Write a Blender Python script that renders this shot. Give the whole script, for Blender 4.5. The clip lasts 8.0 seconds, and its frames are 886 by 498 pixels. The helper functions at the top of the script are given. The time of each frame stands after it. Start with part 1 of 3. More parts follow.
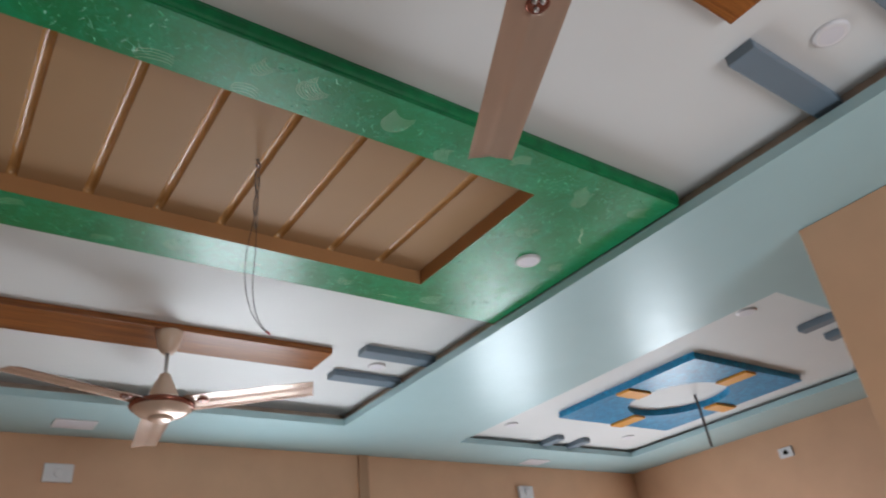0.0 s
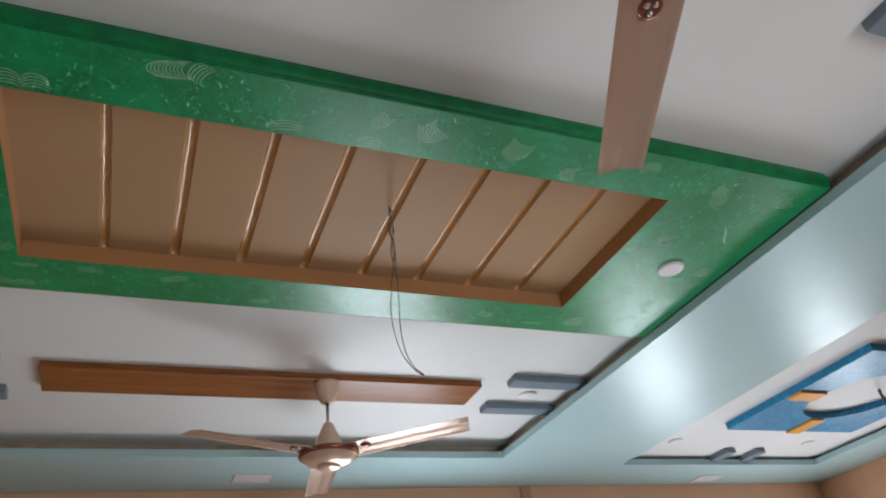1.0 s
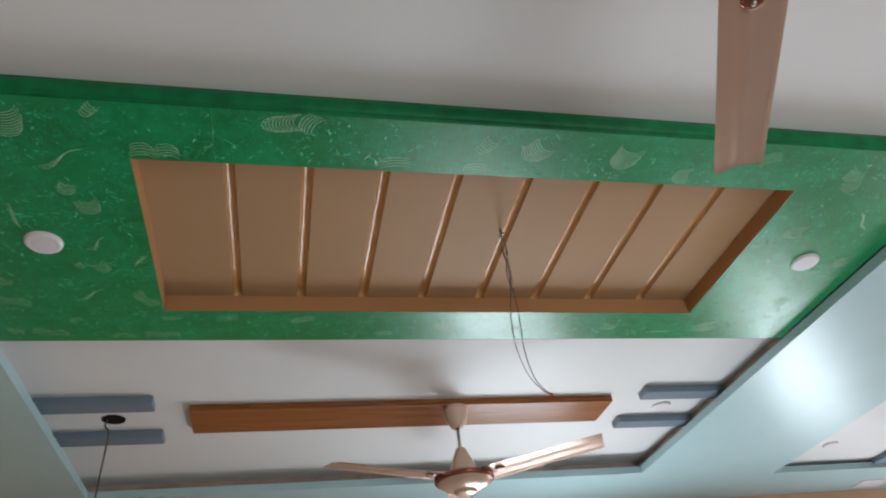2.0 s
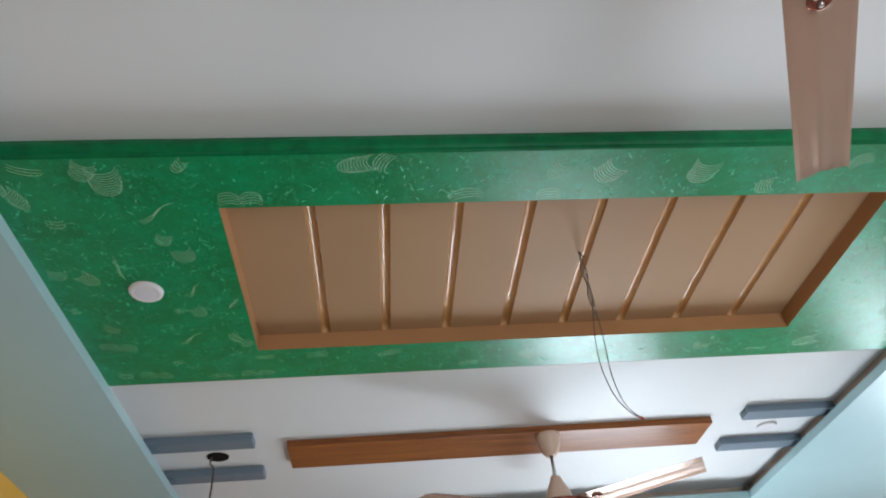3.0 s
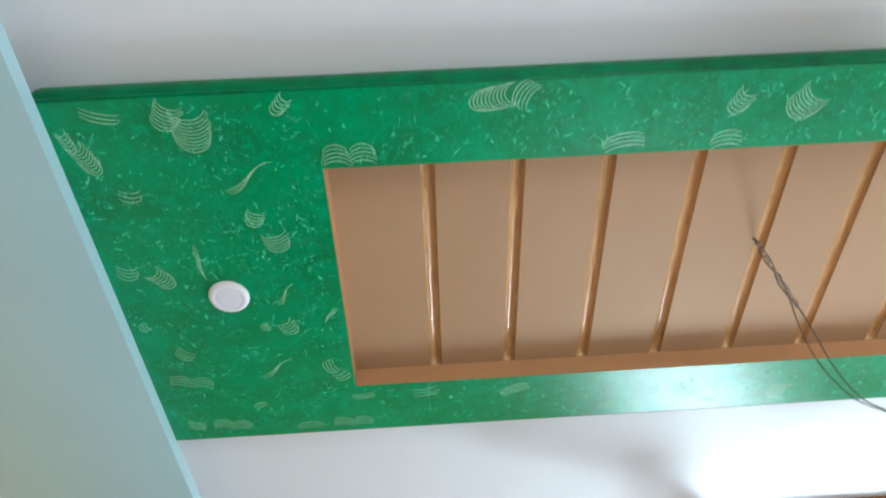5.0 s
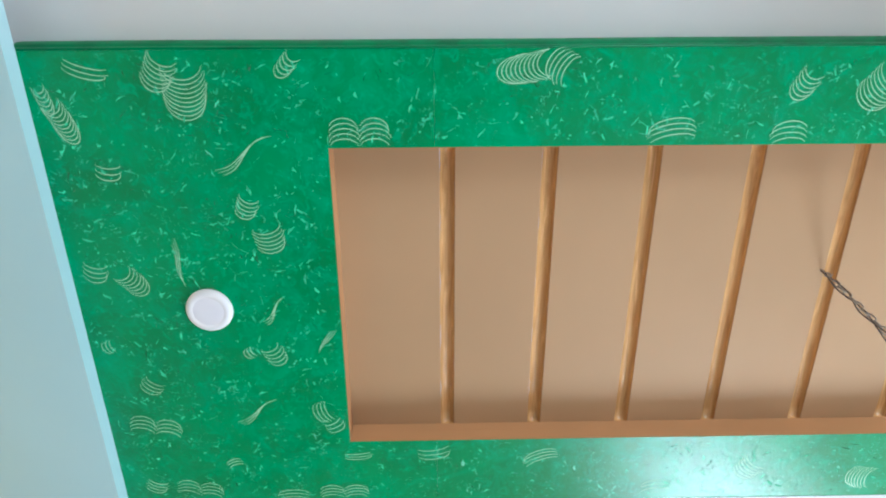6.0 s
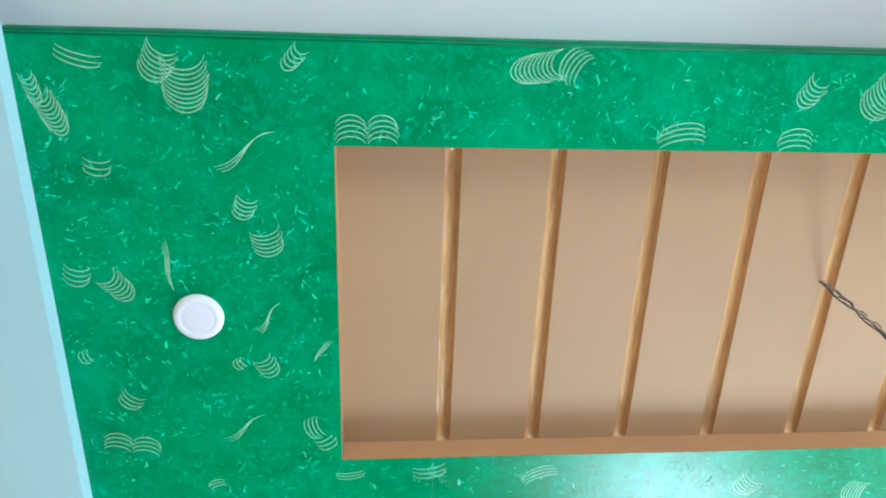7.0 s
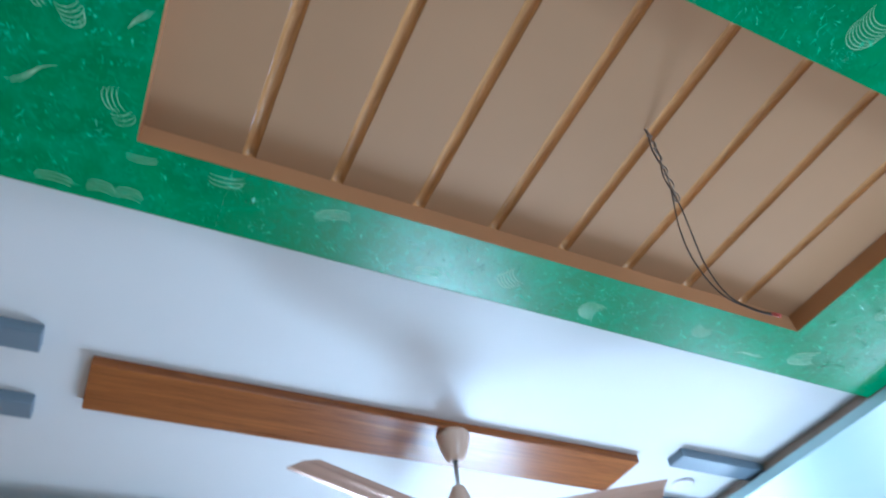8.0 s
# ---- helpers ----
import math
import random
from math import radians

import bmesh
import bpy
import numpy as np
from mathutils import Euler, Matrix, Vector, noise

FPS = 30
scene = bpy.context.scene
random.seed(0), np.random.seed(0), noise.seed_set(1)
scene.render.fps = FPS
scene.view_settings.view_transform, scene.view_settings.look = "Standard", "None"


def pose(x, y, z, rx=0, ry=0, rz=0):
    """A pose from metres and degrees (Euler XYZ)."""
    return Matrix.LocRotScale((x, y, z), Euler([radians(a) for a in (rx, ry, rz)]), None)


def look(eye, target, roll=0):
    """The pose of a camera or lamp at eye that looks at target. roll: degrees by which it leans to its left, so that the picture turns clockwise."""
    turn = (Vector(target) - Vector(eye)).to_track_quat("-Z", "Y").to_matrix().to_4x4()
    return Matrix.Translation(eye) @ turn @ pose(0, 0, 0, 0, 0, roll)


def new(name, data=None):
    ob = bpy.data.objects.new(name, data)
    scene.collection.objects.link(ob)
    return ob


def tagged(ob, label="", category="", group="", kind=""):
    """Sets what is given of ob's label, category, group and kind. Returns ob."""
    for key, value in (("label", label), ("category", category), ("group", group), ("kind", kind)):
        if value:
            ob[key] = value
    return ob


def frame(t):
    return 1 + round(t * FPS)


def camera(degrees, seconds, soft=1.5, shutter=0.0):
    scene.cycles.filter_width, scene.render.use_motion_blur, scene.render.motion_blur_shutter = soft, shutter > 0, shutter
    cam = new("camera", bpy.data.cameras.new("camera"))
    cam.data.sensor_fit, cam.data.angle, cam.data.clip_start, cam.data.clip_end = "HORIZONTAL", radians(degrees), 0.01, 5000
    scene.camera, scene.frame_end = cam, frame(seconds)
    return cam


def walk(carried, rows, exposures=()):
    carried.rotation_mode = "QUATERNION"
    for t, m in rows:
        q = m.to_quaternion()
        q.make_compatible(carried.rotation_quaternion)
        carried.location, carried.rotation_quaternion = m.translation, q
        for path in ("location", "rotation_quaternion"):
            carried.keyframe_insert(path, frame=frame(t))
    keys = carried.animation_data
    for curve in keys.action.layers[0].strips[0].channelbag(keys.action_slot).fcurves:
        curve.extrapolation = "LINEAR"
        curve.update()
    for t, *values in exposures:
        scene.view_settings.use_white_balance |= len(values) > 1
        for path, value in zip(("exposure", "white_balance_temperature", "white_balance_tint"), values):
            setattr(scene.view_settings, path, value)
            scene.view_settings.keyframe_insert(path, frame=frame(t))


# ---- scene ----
cam = camera(64.3, 8.0, soft=2.0, shutter=0.25)
PATH = [
    (0, (0.42, -1.393, 1.515), (1.484, -0.027, 2.516), -6.6),
    (0.5, (0.407, -1.385, 1.524), (1.244, 0.089, 2.586), -8.5),
    (1, (0.396, -1.383, 1.524), (1.132, 0.112, 2.63), -8.3),
    (1.5, (0.385, -1.389, 1.53), (0.965, 0.139, 2.684), -9.0),
    (2, (0.382, -1.394, 1.533), (0.816, 0.158, 2.716), -8.0),
    (2.2, (0.369, -1.401, 1.532), (0.731, 0.147, 2.745), -7.3),
    (3.3, (0.41, -1.414, 1.514), (0.534, 0.096, 2.821), -5.2),
    (3.5, (0.407, -1.39, 1.509), (0.468, 0.085, 2.858), -3.7),
    (4, (0.376, -1.271, 1.513), (0.366, 0.065, 3.001), -2.1),
    (4.5, (0.27, -1.058, 1.528), (0.339, 0.17, 3.106), -4.1),
    (5, (0.203, -0.822, 1.514), (0.261, 0.416, 3.083), -5.2),
    (5.2, (0.208, -0.704, 1.507), (0.194, 0.45, 3.141), -3.1),
    (6.3, (0.164, -0.363, 1.536), (0.23, 0.414, 3.378), -3.0),
    (6.5, (0.126, -0.348, 1.537), (0.247, 0.397, 3.389), -6.3),
    (7, (0.087, -0.33, 1.553), (0.254, 0.421, 3.4), -11.5),
    (7.5, (0.11, -0.313, 1.54), (0.514, 0.673, 3.233), -10.2),
    (8, (0.114, -0.307, 1.566), (0.815, 0.895, 3.002), -7.2),
]
EXPOSURES = [(0.0, -0.08, 6650, 10), (2.0, 0.11, 6600, 9), (3.5, 0.53, 6050, 5), (4.0, 0.65, 6000, 4), (5.0, 1.17, 5850, 2), (6.5, 1.64, 5450, -2), (7.0, 1.72, 5200, -5), (7.5, 1.66, 4950, -4), (8.0, 0.83, 4950, 2)]
walk(cam, [(t, look(eye, target, roll)) for t, eye, target, roll in PATH], EXPOSURES)


# ---- light ----
world = bpy.data.worlds.new("sky")
scene.world = world
world.use_nodes = True
sky = world.node_tree.nodes.new("ShaderNodeTexSky")
sky.sky_type, sky.sun_disc = "NISHITA", False
sky.sun_elevation, sky.sun_rotation = radians(48), radians(20)
world.node_tree.nodes["Background"].inputs[1].default_value = 0.1
world.node_tree.links.new(sky.outputs[0], world.node_tree.nodes["Background"].inputs[0])


def window_light(name, width, height, eye, target, watts, colour):
    """Daylight that comes in through one opening; the rear one is an added fill."""
    lamp = bpy.data.lights.new(name, "AREA")
    lamp.shape, lamp.size, lamp.size_y = "RECTANGLE", width, height
    lamp.energy, lamp.color = watts, colour
    new(name, lamp).matrix_world = look(eye, target)


DAY = (0.86, 0.97, 1.08)
window_light("daylight_hall", 0.76, 1.80, (1.98, 3.02, 1.20), (1.98, 0.0, 1.20), 60, DAY)
window_light("daylight_side_room", 0.60, 1.10, (4.40, 3.02, 1.50), (4.40, 0.0, 1.50), 27, DAY)
window_light("daylight_side_wall", 0.50, 0.60, (5.77, 2.30, 1.70), (0.0, 2.30, 1.70), 18, DAY)
# Added fill from behind the camera, to brighten the near ceiling
window_light("rear_fill_light", 1.10, 2.00, (1.90, -3.22, 1.05), (1.90, 0.0, 1.05), 57, DAY)

# ---- levels and plan ----
CEILING, PANEL, SOFFIT, LIP = 2.912, 2.850, 2.809, 2.8485
SIDE_CEILING = 2.870
WEST, EAST, NORTH, SOUTH = -1.145, 5.75, 3.005, -3.20
TRAY = (-0.556, -1.62, 2.462, 2.412)
SIDE_TRAY = (3.43, 0.04, 5.22, 2.54)
OPENING = (-0.0195, -0.0225, 1.9335, 0.7215)


# ---- materials ----
def nodes_of(name, colour, rough, metal=0.0):
    m = bpy.data.materials.new(name)
    m.use_nodes = True
    b = m.node_tree.nodes["Principled BSDF"]
    b.inputs["Base Color"].default_value = (*colour, 1)
    b.inputs["Roughness"].default_value = rough
    b.inputs["Metallic"].default_value = metal
    return m, m.node_tree.nodes, m.node_tree.links, b


def coords(n, l, stretch=(1, 1, 1)):
    c = n.new("ShaderNodeNewGeometry")
    s = n.new("ShaderNodeVectorMath")
    s.operation = "MULTIPLY"
    s.inputs[1].default_value = stretch
    l.new(c.outputs["Position"], s.inputs[0])
    return s.outputs[0]


def noise_of(n, l, at, scale, detail=4, rough=0.55, twist=0.0):
    t = n.new("ShaderNodeTexNoise")
    t.inputs["Scale"].default_value, t.inputs["Detail"].default_value = scale, detail
    t.inputs["Roughness"].default_value, t.inputs["Distortion"].default_value = rough, twist
    l.new(at, t.inputs["Vector"])
    return t.outputs["Fac"]


def ramp(n, l, fac, stops):
    r = n.new("ShaderNodeValToRGB")
    while len(r.color_ramp.elements) < len(stops):
        r.color_ramp.elements.new(0.5)
    for e, (p, c) in zip(r.color_ramp.elements, stops):
        e.position, e.color = p, (*c, 1)
    l.new(fac, r.inputs[0])
    return r.outputs[0]


def mixed(n, l, fac, a, b, mode="MIX"):
    x = n.new("ShaderNodeMix")
    x.data_type, x.blend_type = "RGBA", mode
    for value, socket in ((fac, x.inputs[0]), (a, x.inputs[6]), (b, x.inputs[7])):
        if isinstance(value, (int, float)):
            socket.default_value = value
        elif isinstance(value, tuple):
            socket.default_value = (*value, 1)
        else:
            l.new(value, socket)
    return x.outputs[2]


def relief(n, l, b, height, strength, distance):
    u = n.new("ShaderNodeBump")
    u.inputs["Strength"].default_value, u.inputs["Distance"].default_value = strength, distance
    l.new(height, u.inputs["Height"])
    l.new(u.outputs[0], b.inputs["Normal"])


def span(n, l, fac, low, high):
    r = n.new("ShaderNodeMapRange")
    r.inputs[3].default_value, r.inputs[4].default_value = low, high
    l.new(fac, r.inputs[0])
    return r.outputs[0]


def paint(name, colour, rough, spread=0.06, bump=0.15, mottling=3.0):
    """Brushed or rolled wall paint with faint clouds and roller grain."""
    m, n, l, b = nodes_of(name, colour, rough)
    at = coords(n, l)
    big, fine = noise_of(n, l, at, mottling, 3), noise_of(n, l, at, 220, 2)
    dark = tuple(c * (1 - spread) for c in colour)
    light = tuple(min(1, c * (1 + spread)) for c in colour)
    l.new(ramp(n, l, big, [(0.3, dark), (0.7, light)]), b.inputs["Base Color"])
    l.new(span(n, l, noise_of(n, l, at, 14, 4), rough - 0.06, rough + 0.06), b.inputs["Roughness"])
    relief(n, l, b, fine, bump, 0.0006)
    return m


def timber(name, dark, light, rough, along=(0.5, 16, 16)):
    """Laminate or wood with its grain along one axis."""
    m, n, l, b = nodes_of(name, light, rough)
    at = coords(n, l, along)
    grain = noise_of(n, l, at, 6.0, 8, 0.65, 1.2)
    broad = noise_of(n, l, at, 1.6, 3, 0.5, 0.6)
    c = ramp(n, l, grain, [(0.32, dark), (0.68, light)])
    shade = ramp(n, l, broad, [(0.35, (0.72, 0.70, 0.68)), (0.65, (1, 1, 1))])
    l.new(mixed(n, l, 0.8, c, shade, "MULTIPLY"), b.inputs["Base Color"])
    l.new(span(n, l, grain, rough - 0.05, rough + 0.08), b.inputs["Roughness"])
    relief(n, l, b, grain, 0.12, 0.0006)
    return m


def marbled_green():
    """Textured enamel: two greens, ragged pale chips lifted by the trowel, low relief."""
    m, n, l, b = nodes_of("marbled_green_enamel", (0.0, 0.25, 0.09), 0.36)
    b.inputs["Specular IOR Level"].default_value = 0.5
    at = coords(n, l)
    clouds = noise_of(n, l, at, 5, 4, 0.6, 0.4)
    base = ramp(n, l, clouds, [(0.3, (0.0, 0.155, 0.040)), (0.7, (0.0, 0.235, 0.074))])
    blotch = noise_of(n, l, at, 46, 5, 0.62, 1.2)
    patch = noise_of(n, l, at, 13, 5, 0.68, 0.9)
    base = mixed(n, l, ramp(n, l, patch, [(0.46, (0, 0, 0)), (0.64, (0.32, 0.32, 0.32))]), base, (0.0, 0.36, 0.18))
    base = mixed(n, l, ramp(n, l, blotch, [(0.54, (0, 0, 0)), (0.66, (0.45, 0.45, 0.45))]), base, (0.004, 0.36, 0.17))
    where = ramp(n, l, noise_of(n, l, at, 15, 3), [(0.50, (0, 0, 0)), (0.60, (1, 1, 1))])
    ragged = ramp(n, l, noise_of(n, l, at, 85, 3, 0.55, 1.6), [(0.62, (0, 0, 0)), (0.66, (0.6, 0.6, 0.6))])
    fleck = mixed(n, l, 1.0, ragged, where, "MULTIPLY")
    l.new(mixed(n, l, fleck, base, (0.07, 0.48, 0.28)), b.inputs["Base Color"])
    l.new(span(n, l, blotch, 0.24, 0.40), b.inputs["Roughness"])
    relief(n, l, b, mixed(n, l, 0.8, blotch, fleck, "ADD"), 0.42, 0.0018)
    return m


def marbled_blue():
    m, n, l, b = nodes_of("marbled_blue_enamel", (0.01, 0.16, 0.36), 0.38)
    at = coords(n, l)
    blotch = noise_of(n, l, at, 24, 6, 0.65, 1.5)
    l.new(ramp(n, l, blotch, [(0.35, (0.0, 0.130, 0.28)), (0.55, (0.0, 0.235, 0.46)), (0.72, (0.01, 0.38, 0.62))]), b.inputs["Base Color"])
    relief(n, l, b, blotch, 0.3, 0.0015)
    return m


def metal(name, colour, rough, metallic=1.0):
    m, n, l, b = nodes_of(name, colour, rough, metallic)
    l.new(span(n, l, noise_of(n, l, coords(n, l), 7, 2), rough - 0.03, rough + 0.05), b.inputs["Roughness"])
    return m


WHITE = paint("white_ceiling_paint", (0.675, 0.665, 0.66), 0.54, 0.025, 0.10, 1.6)
TEAL = paint("pale_teal_paint", (0.36, 0.520, 0.545), 0.36, 0.04, 0.08, 1.4)
TAN = paint("tan_wall_paint", (0.64, 0.362, 0.220), 0.50, 0.05)
YELLOW = paint("amber_yellow_wall_paint", (0.72, 0.40, 0.06), 0.50, 0.05)
PALE = paint("pale_grey_wall_paint", (0.42, 0.405, 0.38), 0.50, 0.05)
RECESS = paint("warm_tan_satin_paint", (0.385, 0.224, 0.115), 0.58, 0.04, 0.10, 2.2)
COVE = paint("bare_brown_board", (0.40, 0.31, 0.25), 0.75, 0.18, 0.4, 9)
SLATE = paint("slate_blue_grey_paint", (0.145, 0.190, 0.235), 0.42, 0.06)
ORANGE = paint("orange_paint", (0.72, 0.30, 0.03), 0.45, 0.05)
FLOOR = paint("cream_floor_tile", (0.30, 0.265, 0.225), 0.24, 0.05, 0.05)
# EDGING is the recess tan made browner, to hold the side walls' shade
EDGING = paint("shaded_tan_satin_paint", (0.40, 0.205, 0.09), 0.45, 0.06)
STEP_SHADE = paint("shaded_tan_wall_paint", (0.42, 0.235, 0.135), 0.5, 0.06)
BOARD = timber("brown_teak_laminate", (0.140, 0.038, 0.007), (0.38, 0.130, 0.028), 0.28)
ROD = timber("golden_varnished_wood", (0.44, 0.210, 0.072), (0.72, 0.410, 0.165), 0.24, (16, 1.2, 16))
GREEN, BLUE = marbled_green(), marbled_blue()
FLAKE = paint("lifted_green_paint", (0.055, 0.43, 0.22), 0.30, 0.45, 0.1, 60)
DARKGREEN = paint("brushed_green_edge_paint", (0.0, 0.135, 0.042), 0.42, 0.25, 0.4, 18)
CRACK_SHADE = paint("deep_green_crack_shade", (0.0, 0.075, 0.02), 0.5, 0.2, 0.1, 40)
CREAM = paint("cream_comb_paint", (0.33, 0.56, 0.35), 0.32, 0.10, 0.1, 30)
PLASTIC = paint("white_plastic", (0.69, 0.66, 0.675), 0.35, 0.02, 0.03)
LENS = paint("frosted_white_diffuser", (0.66, 0.63, 0.67), 0.45, 0.01, 0.02)
BRONZE = metal("rose_bronze_enamel", (0.60, 0.42, 0.325), 0.23, 0.3)
COPPER = metal("polished_copper_trim", (0.26, 0.085, 0.055), 0.22, 0.7)
IVORY = paint("rose_ivory_plastic", (0.58, 0.42, 0.32), 0.30, 0.04, 0.03)
STEEL = metal("worn_steel", (0.42, 0.40, 0.38), 0.32)
CHAIN = metal("dull_iron", (0.26, 0.22, 0.19), 0.42, 0.7)
CABLE = paint("dark_cable_sheath", (0.055, 0.04, 0.035), 0.55, 0.1)
RED = paint("red_tape", (0.45, 0.06, 0.04), 0.5)
DARK = paint("dark_hole_shade", (0.02, 0.016, 0.014), 0.9)
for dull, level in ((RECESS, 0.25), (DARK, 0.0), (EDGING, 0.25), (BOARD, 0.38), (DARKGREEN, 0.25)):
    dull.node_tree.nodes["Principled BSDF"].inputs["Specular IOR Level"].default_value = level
WOODFRAME = timber("window_frame_wood", (0.12, 0.05, 0.02), (0.22, 0.10, 0.04), 0.4)


# ---- building blocks ----
def part(name, bm, material, parent=None, label="", smooth=False):
    """Links a bmesh as one mesh object, under a thing or under a part."""
    me = bpy.data.meshes.new(name)
    bmesh.ops.recalc_face_normals(bm, faces=bm.faces)
    bm.to_mesh(me)
    bm.free()
    me.materials.append(material)
    if smooth:
        me.shade_smooth()
    ob = new(name, me)
    ob.parent = parent
    if label:
        ob["label"] = label
    return ob


def thing(name, at, label, category, group="", kind=""):
    e = new(name)
    e.matrix_world = pose(*at)
    e.empty_display_size = 0.1
    return tagged(e, label, category, group, kind)


def box(x0, y0, z0, x1, y1, z1, bevel=0.0):
    bm = bmesh.new()
    bmesh.ops.create_cube(bm, size=1)
    bm.transform(Matrix.Translation(((x0 + x1) / 2, (y0 + y1) / 2, (z0 + z1) / 2)) @ Matrix.Diagonal((x1 - x0, y1 - y0, z1 - z0, 1)))
    if bevel:
        bmesh.ops.bevel(bm, geom=bm.edges[:], offset=bevel, segments=2, affect="EDGES", profile=0.5)
    return bm


def slab(u, v, w0, w1, holes, to=lambda u, v, w: (u, v, w)):
    """A slab over the rectangle u x v, from w0 to w1, with rectangular holes (u0, v0, u1, v1) right through."""
    us = sorted({*u, *(h[0] for h in holes), *(h[2] for h in holes)})
    vs = sorted({*v, *(h[1] for h in holes), *(h[3] for h in holes)})
    bm = bmesh.new()
    spots = {}

    def vert(a, b, w):
        if (a, b, w) not in spots:
            spots[a, b, w] = bm.verts.new(to(us[a], vs[b], w))
        return spots[a, b, w]

    def solid(a, b):
        if not (0 <= a < len(us) - 1 and 0 <= b < len(vs) - 1):
            return False
        x, y = (us[a] + us[a + 1]) / 2, (vs[b] + vs[b + 1]) / 2
        return not any(h[0] < x < h[2] and h[1] < y < h[3] for h in holes)

    for a in range(len(us) - 1):
        for b in range(len(vs) - 1):
            if not solid(a, b):
                continue
            for w in (w0, w1):
                bm.faces.new([vert(a, b, w), vert(a + 1, b, w), vert(a + 1, b + 1, w), vert(a, b + 1, w)])
            for da, db, p, q in ((-1, 0, (a, b), (a, b + 1)), (1, 0, (a + 1, b), (a + 1, b + 1)), (0, -1, (a, b), (a + 1, b)), (0, 1, (a, b + 1), (a + 1, b + 1))):
                if not solid(a + da, b + db):
                    bm.faces.new([vert(*p, w0), vert(*q, w0), vert(*q, w1), vert(*p, w1)])
    return bm


def lathe(profile, steps=32):
    """Turns a profile of (radius, height) about the z axis."""
    bm = bmesh.new()
    rings = []
    for r, z in profile:
        if r < 1e-5:
            rings.append([bm.verts.new((0, 0, z))] * steps)
        else:
            rings.append([bm.verts.new((r * math.cos(2 * math.pi * i / steps), r * math.sin(2 * math.pi * i / steps), z)) for i in range(steps)])
    for a, b in zip(rings, rings[1:]):
        for i in range(steps):
            j = (i + 1) % steps
            face = list(dict.fromkeys((a[i], a[j], b[j], b[i])))
            if len(face) > 2:
                bm.faces.new(face)
    return bm


def tube(points, radius, sides=8):
    """A round cord through the points."""
    bm = bmesh.new()
    pts = [Vector(p) for p in points]
    rings, side = [], Vector((1, 0, 0))
    for i, p in enumerate(pts):
        d = (pts[min(i + 1, len(pts) - 1)] - pts[max(i - 1, 0)]).normalized()
        side = (side - d * side.dot(d))
        side = side.normalized() if side.length > 1e-4 else d.orthogonal().normalized()
        up = d.cross(side)
        rings.append([bm.verts.new(p + radius * (math.cos(2 * math.pi * k / sides) * side + math.sin(2 * math.pi * k / sides) * up)) for k in range(sides)])
    for a, b in zip(rings, rings[1:]):
        for k in range(sides):
            bm.faces.new((a[k], a[(k + 1) % sides], b[(k + 1) % sides], b[k]))
    bm.faces.new(rings[0]), bm.faces.new(rings[-1])
    return bm


def glide(points, steps=8):
    """A smooth line through points."""
    p = [Vector(q) for q in points]
    p = [p[0]] + p + [p[-1]]
    out = []
    for a, b, c, d in zip(p, p[1:], p[2:], p[3:]):
        for k in range(steps):
            t = k / steps
            out.append(0.5 * ((2 * b) + (c - a) * t + (2 * a - 5 * b + 4 * c - d) * t * t + (3 * b - a - 3 * c + d) * t ** 3))
    return out + [p[-1]]


# ---- the shell ----
def setting(name, bm, material, label, category):
    return tagged(part(name, bm, material), label, category, kind="structure")


setting("floor", box(WEST - 0.2, SOUTH - 0.2, -0.1, EAST + 0.2, NORTH + 0.2, 0), FLOOR, "cream polished tile floor", "floor")
setting("ceiling", slab((TRAY[0] - 0.22, TRAY[2] + 0.22), (TRAY[1] - 0.22, TRAY[3] + 0.22), CEILING, CEILING + 0.12, [OPENING]), WHITE,
        "white painted upper ceiling of the hall tray", "ceiling")
setting("ceiling_side_room", slab((SIDE_TRAY[0] - 0.23, SIDE_TRAY[2] + 0.23), (SIDE_TRAY[1] - 0.23, SIDE_TRAY[3] + 0.23), SIDE_CEILING, SIDE_CEILING + 0.12, []), WHITE,
        "white painted upper ceiling of the side room tray", "ceiling")
setting("soffit", slab((WEST - 0.1, EAST + 0.1), (SOUTH - 0.1, NORTH + 0.1), SOFFIT, LIP, [TRAY, SIDE_TRAY]), TEAL,
        "pale teal glossy painted dropped ceiling border", "ceiling border")


def cove(name, tray, side, end, top):
    """Closing boards behind the lip: brown on three sides, a white one on the west side."""
    x0, y0, x1, y1 = tray
    bm = slab((x0 - side, x1 + side + 0.02), (y0 - end - 0.02, y1 + end + 0.02), LIP + 0.001, top - 0.001, [(x0 - side, y0 - end, x1 + side, y1 + end)])
    setting(name, bm, COVE, "bare brown board closing the ceiling cove", "cove")
    setting(name + "_west", box(x0 - side - 0.02, y0 - end, LIP + 0.001, x0 - side - 0.0005, y1 + end, top - 0.001), WHITE, "white board closing the ceiling cove", "cove")


cove("cove_hall", TRAY, 0.055, 0.105, CEILING)
cove("cove_side_room", SIDE_TRAY, 0.07, 0.09, SIDE_CEILING)

